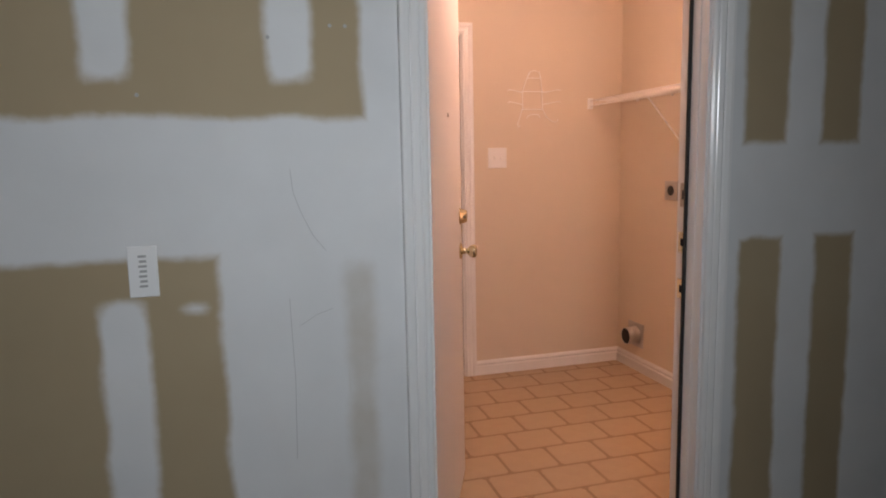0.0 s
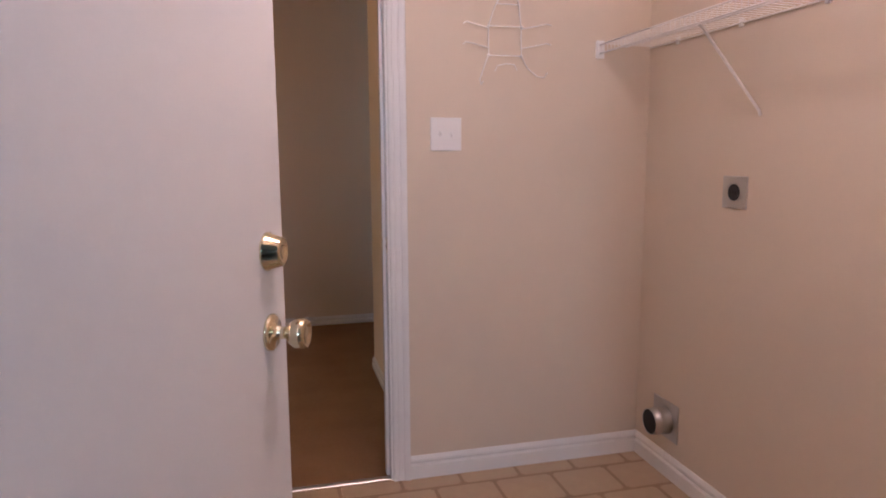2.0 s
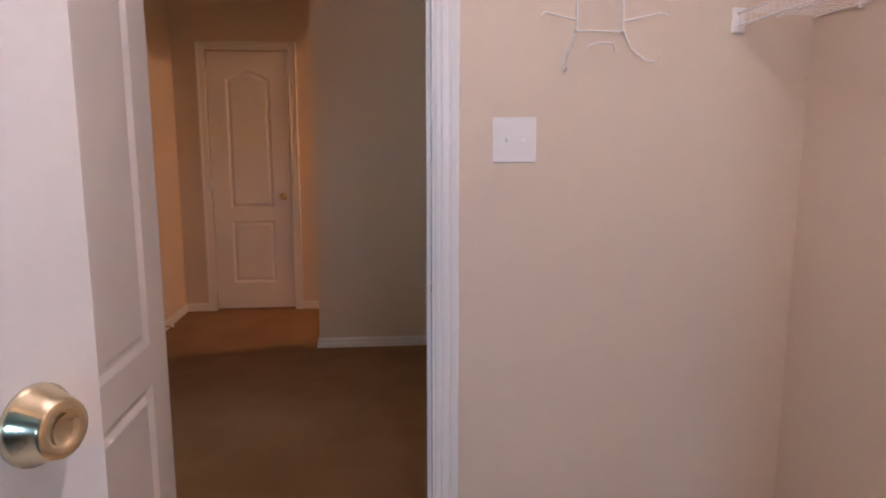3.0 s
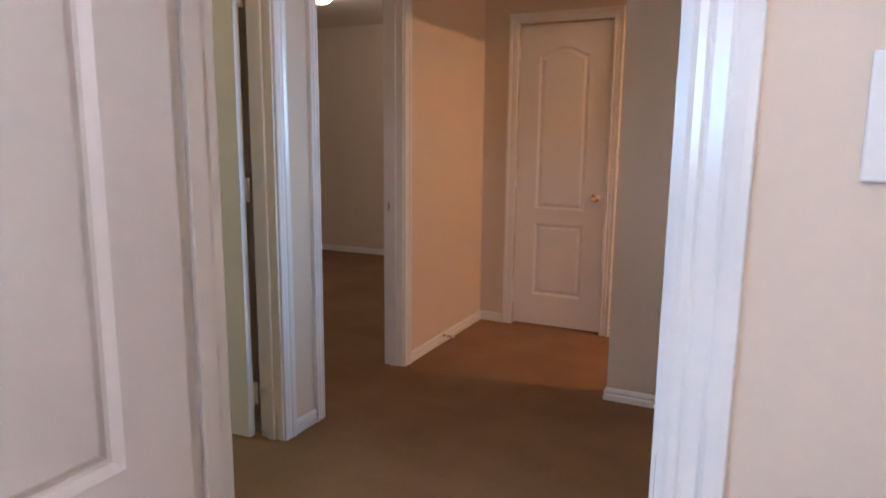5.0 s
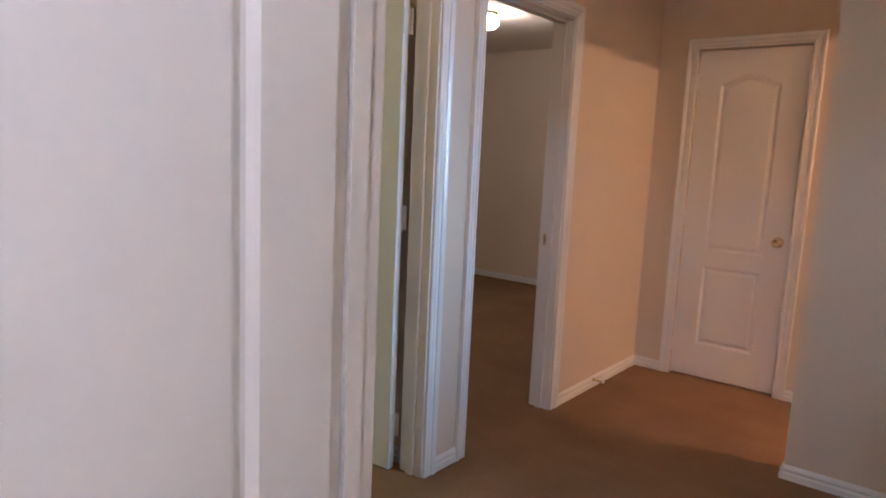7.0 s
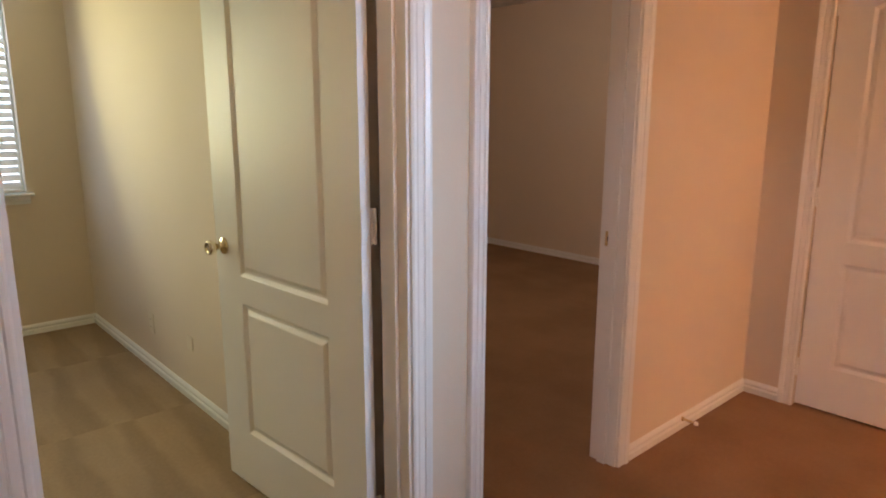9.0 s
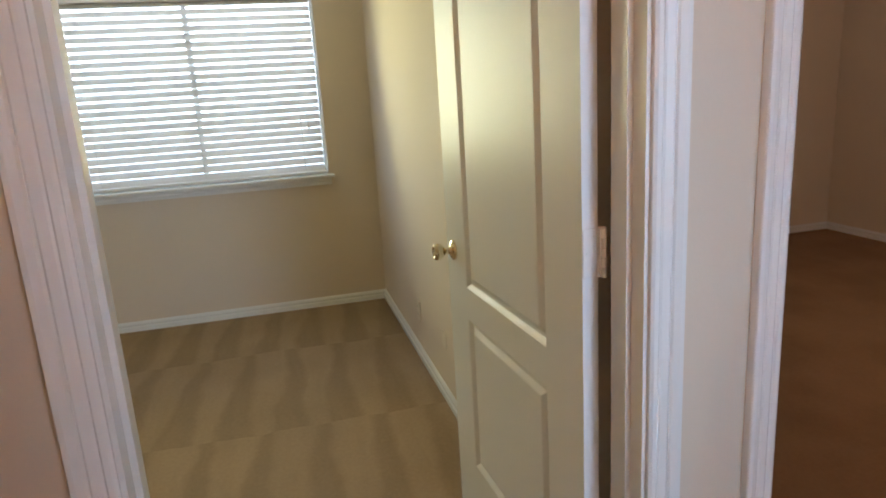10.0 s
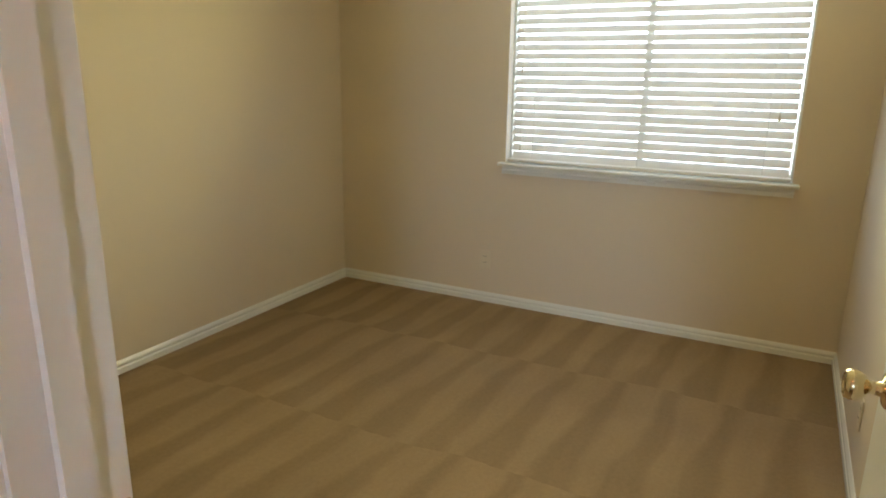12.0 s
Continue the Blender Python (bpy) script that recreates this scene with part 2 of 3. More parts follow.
def lathe(bm, profile, axis="z", at=(0, 0, 0), seg=20):
    """Turn (radius, height) round an axis through at."""
    rings = []
    for r, h in profile:
        ring = []
        for k in range(seg):
            a = 2 * math.pi * k / seg
            p = (r * math.cos(a), r * math.sin(a), h)
            if axis == "x":
                p = (p[2], p[0], p[1])
            elif axis == "y":
                p = (p[0], p[2], p[1])
            ring.append(bm.verts.new((p[0] + at[0], p[1] + at[1], p[2] + at[2])))
        rings.append(ring)
    for a, b in zip(rings, rings[1:]):
        for k in range(seg):
            bm.faces.new((a[k], a[(k + 1) % seg], b[(k + 1) % seg], b[k]))
    bm.faces.new(rings[0][::-1])
    bm.faces.new(rings[-1])


def tube(bm, pts, r, seg=7):
    pts = [Vector(p) for p in pts]
    rings = []
    for i, p in enumerate(pts):
        d = (pts[min(i + 1, len(pts) - 1)] - pts[max(i - 1, 0)]).normalized()
        u = d.cross(Vector((0.31, 0.52, 0.79))).normalized()
        v = d.cross(u)
        rings.append([bm.verts.new(p + r * (math.cos(2 * math.pi * k / seg) * u + math.sin(2 * math.pi * k / seg) * v)) for k in range(seg)])
    for a, b in zip(rings, rings[1:]):
        for k in range(seg):
            bm.faces.new((a[k], a[(k + 1) % seg], b[(k + 1) % seg], b[k]))
    bm.faces.new(rings[0][::-1])
    bm.faces.new(rings[-1])


def structure(ob, label, category):
    return tagged(ob, label, category, kind="structure")


# ---- floors and ceiling ----
structure(finish("floor_hall", boxes((-1.8, 2.6, 0.02, 3.68, -0.1, 0), (-1.9, -1.8, 0.4, 2.5, -0.1, 0), (-5.45, -1.9, 1.48, 5.5, -0.1, 0), (-1.9, -1.8, 2.5, 5.5, -0.1, 0)),
                 CARPET_A), "brown cut-pile carpet of the hall and back bedroom", "carpet")
structure(finish("floor_bedroom", boxes((-5.15, -1.9, -1.7, 1.48, -0.1, 0)), CARPET_B), "tan bedroom carpet with fresh vacuum strokes", "carpet")
laundry_floor = structure(finish("floor_laundry", boxes((-1.0, 1.1, -2.1, 0.02, -0.1, -0.0011)), GROUT), "beige tile-pattern vinyl floor of the laundry", "floor")
structure(finish("floor_garage", boxes((-3.2, 1.8, -7.2, -2.1, -0.3, -0.14)), CONCRETE), "plain grey garage concrete slab floor", "floor")
structure(finish("ceiling", boxes((-5.52, 2.75, -7.3, 5.6, 2.45, 2.56)), CEIL), "off-white textured ceiling over all rooms", "ceiling")
structure(finish("ground", boxes((-600, -5.55, -600, 600, -0.6, -0.35)), YARD), "pale dry yard outside the window", "ground")
structure(finish("backdrop", boxes((-60.2, -60, -80, 80, -0.35, 30)), GLOW), "pale glowing backdrop added beyond the window", "backdrop")

# ---- walls ----
Z1 = 2.45
LW0, LW1 = -0.765, 0.01          # laundry doorway
G0, G1 = -0.775, 0.03            # garage doorway
B0, B1 = 0.474, 1.378            # bedroom doorway
C0, C1 = 1.662, 2.43            # back bedroom doorway
H = 2.04
structure(finish("wall_laundry_hall", boxes((-1.69, LW0, 0, 0.115, 0, Z1), (LW1, 1.175, 0, 0.115, 0, Z1), (LW0, LW1, 0, 0.115, H, Z1)), PAINT),
          "beige painted wall between laundry and hall", "wall")
structure(finish("wall_laundry_east", boxes((1.06, 1.175, -2.06, 0, 0, Z1)), PAINT), "beige laundry wall behind the dryer vent", "wall")
structure(finish("wall_laundry_west", boxes((-1.065, -0.95, -2.06, 0, 0, Z1)), PAINT), "beige laundry side wall", "wall")
structure(finish("wall_laundry_south", boxes((-1.065, G0, -2.115, -2.06, 0, Z1), (G1, 1.175, -2.115, -2.06, 0, Z1), (G0, G1, -2.115, -2.06, H, Z1)), PAINT),
          "beige inner side of the garage wall", "wall")
structure(finish("wall_garage_north", boxes((-3.2, G0, -2.175, -2.115, -0.2, Z1), (G1, 1.8, -2.175, -2.115, -0.2, Z1), (G0, G1, -2.175, -2.115, H, Z1)), DRYWALL),
          "unpainted tan drywall with white joint compound", "wall")
structure(finish("wall_garage_back", boxes((-3.3, -3.2, -7.2, -2.115, -0.2, Z1), (1.8, 1.9, -7.2, -2.115, -0.2, Z1), (-3.3, 1.9, -7.3, -7.2, -0.2, Z1)), DRYWALL),
          "plain unpainted garage drywall walls", "wall")
structure(finish("wall_hall_west", boxes((-1.805, -1.69, -1.76, B0, 0, Z1), (-1.805, -1.69, B1, C0, 0, Z1), (-1.805, -1.69, C1, 5.55, 0, Z1),
                 (-1.805, -1.69, B0, B1, H, Z1), (-1.805, -1.69, C0, C1, H, Z1)), PAINT), "beige hall wall with two bedroom doorways", "wall")
structure(finish("wall_hall_end", boxes((-1.69, -1.445, 3.57, 3.685, 0, Z1), (-0.825, 2.6, 3.57, 3.685, 0, Z1), (-1.445, -0.825, 3.57, 3.685, H, Z1),
                 (-1.69, -0.5, 3.685, 3.8, 0, Z1)), PAINT), "beige end wall of the hall around the closet door", "wall")
structure(finish("wall_hall_partition", boxes((-0.54, 1.6, 2.484, 2.6, 0, Z1), (-0.54, -0.425, 2.6, 3.57, 2.08, Z1)), PAINT, ), "beige partition wall ending at the hall corner", "wall")
# Last two boxes are unseen, added to keep sky light out of the passage.
structure(finish("wall_corridor_end", boxes((2.6, 2.715, 2.484, 3.685, 0, Z1), (1.6, 2.6, 2.484, 2.6, 0, Z1), (2.6, 2.715, 1.17, 2.484, 0, Z1), (1.6, 2.6, 1.17, 1.285, 0, Z1)), PAINT), "beige corridor end with unseen added walls closing the passage", "wall")
# The gap at x 1.6 is invented to hold the passage fill.
structure(finish("wall_hall_east", boxes((0.145, 0.26, 0.115, 1.40, 0, Z1), (0.26, 1.6, 1.285, 1.40, 0, Z1), (1.6, 1.7, 1.4, 1.55, 0, Z1), (1.6, 1.7, 2.35, 2.484, 0, Z1), (1.6, 1.7, 1.55, 2.35, 0, 0.9), (1.6, 1.7, 1.55, 2.35, 2.05, Z1), (1.6, 1.7, 1.285, 1.4, 0, Z1)), PAINT),
          "beige hall wall beside the laundry doorway, with an unseen added opening", "wall")
W0, W1, WZ0, WZ1 = -0.44, 1.105, 0.905, 2.06
XW = -5.115                     # window wall
structure(finish("wall_bedroom_west", boxes((XW - 0.115, XW, -1.76, W0, 0, Z1), (XW - 0.115, XW, W1, 1.42, 0, Z1), (XW - 0.115, XW, W0, W1, 0, WZ0 - 0.02), (XW - 0.115, XW, W0, W1, WZ1, Z1)), PAINT),
          "beige bedroom wall with the window", "wall")
structure(finish("wall_bedroom_south", boxes((XW, -1.805, -1.76, -1.645, 0, Z1)), PAINT), "beige bedroom side wall", "wall")
structure(finish("wall_bedroom_north", boxes((XW - 0.115, -1.805, 1.42, 1.535, 0, Z1)), PAINT), "beige wall between the two bedrooms", "wall")
structure(finish("wall_back_bedroom", boxes((-5.52, -5.4, 1.535, 5.44, 0, Z1), (-5.52, -1.805, 5.44, 5.55, 0, Z1), (-5.4, XW - 0.115, 1.42, 1.535, 0, Z1)), PAINT), "beige far walls of the back bedroom", "wall")

# ---- trim ----
BASE = [(0, 0), (0.015, 0), (0.015, 0.052), (0.012, 0.056), (0.007, 0.058), (0.007, 0.064), (0.0135, 0.068), (0.0125, 0.077), (0.007, 0.086), (0.0045, 0.09), (0, 0.09)]
CASE = [(0, 0), (0, 0.012), (0.006, 0.016), (0.014, 0.0165), (0.018, 0.012), (0.022, 0.0145), (0.036, 0.016), (0.040, 0.013), (0.044, 0.017), (0.056, 0.021), (0.064, 0.021), (0.066, 0.017), (0.066, 0)]


def baseboard(p, q, n, sunk=0.0):
    """White moulded skirting from p to q at the floor, its thickness along n."""
    p, q, n = Vector((*p, -sunk)), Vector((*q, -sunk)), Vector((*n, 0))
    u = (q - p).normalized()
    bm = bmesh.new()
    extrude(bm, BASE, lambda a, b, s: p + u * s + n * a + Vector((0, 0, b)), (q - p).length)
    structure(finish("baseboard", bm, TRIM), "white moulded wooden baseboard along the wall", "baseboard")


def casing(name, p, u, n, width, height, label):
    """Moulded casing round an opening: p is one inner foot, u runs to the other, n points out of the wall."""
    p, u, n = Vector((*p, 0)), Vector((*u, 0)), Vector((*n, 0))
    top = new(name)
    structure(top, label, "door casing")
    top.location = p
    up = Vector((0, 0, 1))
    for k, (o, d) in enumerate(((Vector((0, 0, 0)), -u), (u * width, u))):
        bm = bmesh.new()
        lo = [[bm.verts.new(o + d * a + n * b) for a, b in CASE], [bm.verts.new(o + d * a + n * b + up * (height + a)) for a, b in CASE]]
        m = len(CASE)
        for i in range(m):
            bm.faces.new((lo[0][i], lo[0][(i + 1) % m], lo[1][(i + 1) % m], lo[1][i]))
        bm.faces.new(lo[0][::-1]), bm.faces.new(lo[1])
        part("side_casing", bm, TRIM, top)
    bm = bmesh.new()
    rows = [[bm.verts.new(u * (-a) + n * b + up * (height + a)) for a, b in CASE], [bm.verts.new(u * (width + a) + n * b + up * (height + a)) for a, b in CASE]]
    m = len(CASE)
    for i in range(m):
        bm.faces.new((rows[0][i], rows[0][(i + 1) % m], rows[1][(i + 1) % m], rows[1][i]))
    bm.faces.new(rows[0][::-1]), bm.faces.new(rows[1])
    part("head_casing", bm, TRIM, top)
    return top


def jamb(name, p, u, n, width, height, depth, stop, label, st=0.011):
    """Lining of an opening: p inner foot on one face, depth runs against n, stop is where the door stop sits."""
    p, u, n = Vector((*p, 0)), Vector((*u, 0)), Vector((*n, 0))
    top = new(name)
    structure(top, label, "door frame")
    top.location = p
    up = Vector((0, 0, 1))

    def slab(nm, a0, a1, b0, b1, c0, c1):
        bm = bmesh.new()
        box(bm, 0, 1, 0, 1, 0, 1)
        for v in bm.verts:
            a, b, c = a0 + (a1 - a0) * v.co.x, b0 + (b1 - b0) * v.co.y, c0 + (c1 - c0) * v.co.z
            v.co = u * a - n * b + up * c
        return part(nm, bm, TRIM, top)

    e, f = 0.008, 0.002
    slab("side_lining", -0.0, e, -f, depth + f, 0, height)
    slab("side_lining", width - e, width, -f, depth + f, 0, height)
    slab("head_lining", e, width - e, -f, depth + f, height - e, height)
    slab("door_stop_strip", e, e + st, stop, stop + 0.035, 0, height - e)
    slab("door_stop_strip", width - e - st, width - e, stop, stop + 0.035, 0, height - e)
    slab("door_stop_strip", e + st, width - e - st, stop, stop + 0.035, height - e - st, height - e)
    return top


casing("trim_laundry_door", (LW0, 0), (1, 0), (0, -1), LW1 - LW0, H, "white moulded casing round the laundry doorway")
casing("trim_laundry_door_hall", (LW0, 0.115), (1, 0), (0, 1), LW1 - LW0, H, "white moulded casing on the hall side")
jamb("frame_laundry_door", (LW0, 0), (1, 0), (0, -1), LW1 - LW0, H, 0.115, 0.045, "white painted frame of the laundry doorway")
casing("trim_garage_door", (G0, -2.175), (1, 0), (0, -1), G1 - G0, H, "glossy white casing on bare drywall")
jamb("frame_garage_door", (G0, -2.175), (1, 0), (0, -1), G1 - G0, H, 0.115, 0.03, "white painted garage door frame", 0.004)
casing("trim_bedroom_door", (-1.69, B0), (0, 1), (1, 0), B1 - B0, H, "white moulded casing of the bedroom doorway")
jamb("frame_bedroom_door", (-1.69, B0), (0, 1), (1, 0), B1 - B0, H, 0.115, 0.04, "white painted frame of the bedroom doorway")
casing("trim_back_bedroom_door", (-1.69, C0), (0, 1), (1, 0), C1 - C0, H, "white moulded casing of the back bedroom doorway")
jamb("frame_back_bedroom_door", (-1.69, C0), (0, 1), (1, 0), C1 - C0, H, 0.115, 0.04, "white painted frame of the back bedroom doorway")
casing("trim_closet_door", (-1.445, 3.57), (1, 0), (0, -1), 0.62, H, "white moulded casing of the closet door")

baseboard((LW1 + 0.066, 0), (1.06, 0), (0, -1))
baseboard((1.06, -2.06), (1.06, -0.014), (-1, 0))
baseboard((-0.95, -2.06), (-0.95, 0), (1, 0))
baseboard((-1.69, 0.115), (LW0 - 0.066, 0.115), (0, 1), 0.026)
baseboard((LW1 + 0.066, 0.115), (0.145, 0.115), (0, 1), 0.026)
baseboard((0.145, 0.13), (0.145, 1.40), (-1, 0), 0.026)
baseboard((-0.54, 2.484), (1.6, 2.484), (0, -1), 0.026)
baseboard((-0.54, 2.47), (-0.54, 2.6), (-1, 0), 0.026)
baseboard((-1.69, 0.13), (-1.69, B0 - 0.066), (1, 0), 0.026)
baseboard((-1.69, B1 + 0.066), (-1.69, C0 - 0.066), (1, 0), 0.026)
baseboard((-1.69, C1 + 0.066), (-1.69, 3.57), (1, 0), 0.026)
baseboard((-1.676, 3.57), (-1.511, 3.57), (0, -1), 0.026)
baseboard((-0.759, 3.57), (2.6, 3.57), (0, -1), 0.026)
baseboard((XW, -1.645), (XW, 1.42), (1, 0), 0.026)
baseboard((XW + 0.014, -1.645), (-1.805, -1.645), (0, 1), 0.026)
baseboard((XW + 0.014, 1.42), (-1.805, 1.42), (0, -1), 0.026)
baseboard((-5.4, 5.44), (-1.805, 5.44), (0, -1), 0.026)
baseboard((-5.4, 1.535), (-5.4, 5.426), (1, 0), 0.026)


# ---- doors ----
def inset(loop, d):
    """Offset a closed counter-clockwise loop of (x, z) inwards by d."""
    out = []
    n = len(loop)
    for i in range(n):
        p, q, r = (Vector(loop[(i + k) % n]) for k in (-1, 0, 1))
        a, b = (q - p).normalized(), (r - q).normalized()
        na, nb = Vector((-a.y, a.x)), Vector((-b.y, b.x))
        m = (na + nb)
        m = m / max(0.3, m.dot(na))
        out.append(q + m * d)
    return out


def panel_loops(w):
    """The two sunk panels of the door: a square one below and an arched one above."""
    e = (0.135 if w < 0.7 else 0.122) if w < 0.8 else 0.165
    low = [(e, 0.225), (w - e, 0.225), (w - e, 0.725), (e, 0.725)]
    s, k = w - 2 * e, 12
    top = [(e, 0.825), (w - e, 0.825), (w - e, 1.83)]
    for i in range(1, k):
        f = i / k
        top.append((w - e - s * f, 1.83 + 0.06 * (0.5 - 0.5 * math.cos(2 * math.pi * f)) ** 0.75))
    top.append((e, 1.83))
    return low, top


def panel_slab(w, t, h, z0=0.008):
    """A moulded two-panel slab, x from the hinge edge, y over the thickness."""
    bm = bmesh.new()
    faces = []
    for y, sgn in ((0.0, 1), (t, -1)):
        outer = [bm.verts.new((x, y, z)) for x, z in ((0, z0), (w, z0), (w, h), (0, h))]
        edges = [bm.edges.new((outer[i], outer[(i + 1) % 4])) for i in range(4)]
        for loop in panel_loops(w):
            rings = []
            for d, dep in ((0, 0), (0.006, 0.004), (0.014, 0.0105), (0.022, 0.0105), (0.036, 0.003), (0.040, 0.002)):
                rings.append([bm.verts.new((p[0], y + sgn * dep, p[1])) for p in inset(loop, d)])
            n = len(loop)
            edges += [bm.edges.new((rings[0][i], rings[0][(i + 1) % n])) for i in range(n)]
            for a, b in zip(rings, rings[1:]):
                for i in range(n):
                    bm.faces.new((a[i], a[(i + 1) % n], b[(i + 1) % n], b[i]))
            bm.faces.new(rings[-1])
        bmesh.ops.triangle_fill(bm, edges=edges, use_beauty=True)
        faces.append(outer)
    a, b = faces
    for i in range(4):
        bm.faces.new((a[i], a[(i + 1) % 4], b[(i + 1) % 4], b[i]))
    return bm


KNOB = [(0.032, 0.0), (0.032, 0.004), (0.027, 0.008), (0.013, 0.011), (0.0105, 0.022), (0.0115, 0.03), (0.019, 0.036), (0.025, 0.045), (0.0265, 0.056), (0.0235, 0.064), (0.0175, 0.066), (0.0165, 0.063), (0.006, 0.063)]


def knob(parent, x, z, y, out, label="polished brass door knob"):
    bm = bmesh.new()
    lathe(bm, [(r, h * out) for r, h in KNOB], "y", (x, y, z), 24)
    return part("door_knob", bm, BRASS, parent, label, True)


def hinge(parent, x, y, z, material, lx, label="painted butt hinge"):
    """Knuckle on the pin with one leaf let into the door's edge."""
    bm = bmesh.new()
    for k in range(5):
        lathe(bm, [(0.0062, -0.045 + k * 0.018), (0.0062, -0.0285 + k * 0.018)], "z", (x, y, z), 10)
    lathe(bm, [(0.004, -0.049), (0.004, 0.049)], "z", (x, y, z), 8)
    box(bm, x - 0.001, x + 0.0015, min(y, y + lx), max(y, y + lx), z - 0.045, z + 0.045)
    return part("hinge", bm, material, parent, label)


def latch(parent, w, y, z):
    bm = boxes((w - 0.001, w + 0.0015, y - 0.012, y + 0.012, z - 0.028, z + 0.028))
    part("latch_plate", bm, BRASS, parent, "brass latch plate")


# bedroom door, swung square into the room
door = structure(finish("door_1", panel_slab(0.85, 0.035, 2.03), DOORW, m=pose(-1.83, 1.354, 0, 0, 0, 183.6)), "white two-panel door standing open into the bedroom", "door")
knob(door, 0.79, 0.92, 0.035, 1)
knob(door, 0.79, 0.92, 0.0, -1)
latch(door, 0.85, 0.0175, 0.93)
for z in (0.2, 1.08, 1.85):
    bm = bmesh.new()
    box(bm, -0.0025, 0.0, 0.002, 0.034, z - 0.05, z + 0.05, bevel=0.001)
    box(bm, -0.0045, 0.0, -0.016, 0.003, z - 0.05, z + 0.05)
    for k in range(5):
        lathe(bm, [(0.0065, z - 0.05 + k * 0.02), (0.0065, z - 0.0312 + k * 0.02)], "z", (-0.008, -0.007, 0), 10)
    for dy, dz in ((0.012, -0.03), (0.024, 0.0), (0.012, 0.03)):
        lathe(bm, [(0.004, -0.0024), (0.0035, -0.0035)], "x", (0, dy, z + dz), 8)
    part("hinge", bm, TRIM, door, "white painted butt hinge")

# laundry door, folded back square into the laundry
door = structure(finish("door_2", panel_slab(0.755, 0.035, 2.03), DOORW, m=pose(-0.752, -0.012, 0, 0, 0, -90)), "white two-panel laundry door standing open", "door")
knob(door, 0.695, 0.93, 0.0, -1)
latch(door, 0.755, 0.0175, 0.93)
for z in (0.2, 1.08, 1.85):
    hinge(door, -0.004, -0.004, z, TRIM, 0.03)

# closet door, shut
door = structure(finish("door_3", panel_slab(0.606, 0.035, 2.032, 0.014), DOORW, m=pose(-1.438, 3.578, 0)), "closed white arched two-panel closet door", "door")
knob(door, 0.606 - 0.06, 0.92, 0.0, -1)
for z in (0.2, 1.02, 1.85):
    bm = bmesh.new()
    lathe(bm, [(0.006, z - 0.045), (0.006, z + 0.045)], "z", (-0.003, -0.006, 0), 10)
    part("hinge", bm, TRIM, door)

# garage door, flat steel, part open into the laundry
GW = 0.875
bm = boxes((0, GW, 0, 0.045, 0.012, 2.03), bevel=0.002)
door = structure(finish("door_4", bm, STEELDOOR, m=pose(-0.732, -2.018, 0, 0, 0, 66.8)), "flat white steel garage door standing part open", "door")
knob(door, GW - 0.065, 0.962, 0.0, -1)
knob(door, GW - 0.065, 0.962, 0.045, 1)
for y, o in ((0.0, -1), (0.045, 1)):
    bm = bmesh.new()
    lathe(bm, [(0.033, 0), (0.033, 0.003 * o), (0.03, 0.006 * o), (0.024, 0.026 * o), (0.0225, 0.0285 * o), (0.013, 0.029 * o), (0.0125, 0.027 * o), (0.004, 0.027 * o)], "y", (GW - 0.065, y, 1.1), 24)
    part("deadbolt", bm, BRASS, door, "polished brass deadbolt cylinder", True)
bm = bmesh.new()
lathe(bm, [(0.007, 0), (0.007, -0.003), (0.005, -0.0045), (0.004, -0.002)], "y", (GW / 2 + 0.03, 0, 1.47), 16)
part("peephole", bm, ALU, door, "small round metal peephole", True)
part("bottom_sweep", boxes((0.004, GW - 0.004, 0.004, 0.041, 0.002, 0.0115)), BLACK, door, "black rubber sweep")
for z in (0.2, 0.94, 1.85):
    bm = boxes((-0.003, -0.0005, 0.0, 0.045, z - 0.05, z + 0.05))
    for k in range(5):
        lathe(bm, [(0.007, z - 0.05 + k * 0.02), (0.007, z - 0.032 + k * 0.02)], "z", (-0.011, 0.036, 0), 10)
    part("hinge", bm, TRIM, door, "white painted butt hinge")

# seals and strike plates of the garage frame
strip = structure(finish("weatherstrip", boxes((G0 + 0.01, G0 + 0.016, -2.112, -2.104, 0.0, 2.02), bevel=0.002), WEATHER), "red-brown foam weatherstrip on the frame", "weatherstrip")
strip = structure(finish("weatherstrip", boxes((G1 - 0.022, G1 - 0.011, -2.113, -2.106, 0.0, 2.02), bevel=0.002), BLACK), "black rubber weatherstrip on the frame", "weatherstrip")


def strike(at, face, material, h=0.057, w=0.03, label="brass strike plate let into the door frame"):
    """Plate with a latch hole; face is the way it looks along."""
    fx, fy = face
    bm = bmesh.new()
    box(bm, 0, 0.0016, -w / 2, w / 2, -h / 2, h / 2, bevel=0.0006)
    ob = tagged(finish("strike_plate", bm, material, m=pose(*at, 0, 0, math.degrees(math.atan2(fy, fx)))), label, "strike plate", "strike plates on the door frames")
    part("latch_hole", boxes((0.0012, 0.0022, -w * 0.16, w * 0.14, -h * 0.19, h * 0.19)), DARK, ob, "dark latch hole")
    for s in (-1, 1):
        b = bmesh.new()
        lathe(b, [(0.0035, 0.001), (0.003, 0.0026)], "x", (0, 0, s * h * 0.39), 10)
        part("screw", b, material, ob)
    return ob


strike((G1 - 0.008, -2.085, 1.205), (-1, 0), STEEL, 0.07, 0.026, "worn steel strike plate on the garage frame")
strike((G1 - 0.008, -2.085, 1.065), (-1, 0), BRASS, 0.06, 0.034)
strike((G1 - 0.008, -2.085, 0.925), (-1, 0), BRASS, 0.06, 0.034)
strike((LW1 - 0.008, 0.022, 0.92), (-1, 0), BRASS)
strike((-1.77, C1 - 0.008, 0.92), (0, -1), BRASS)
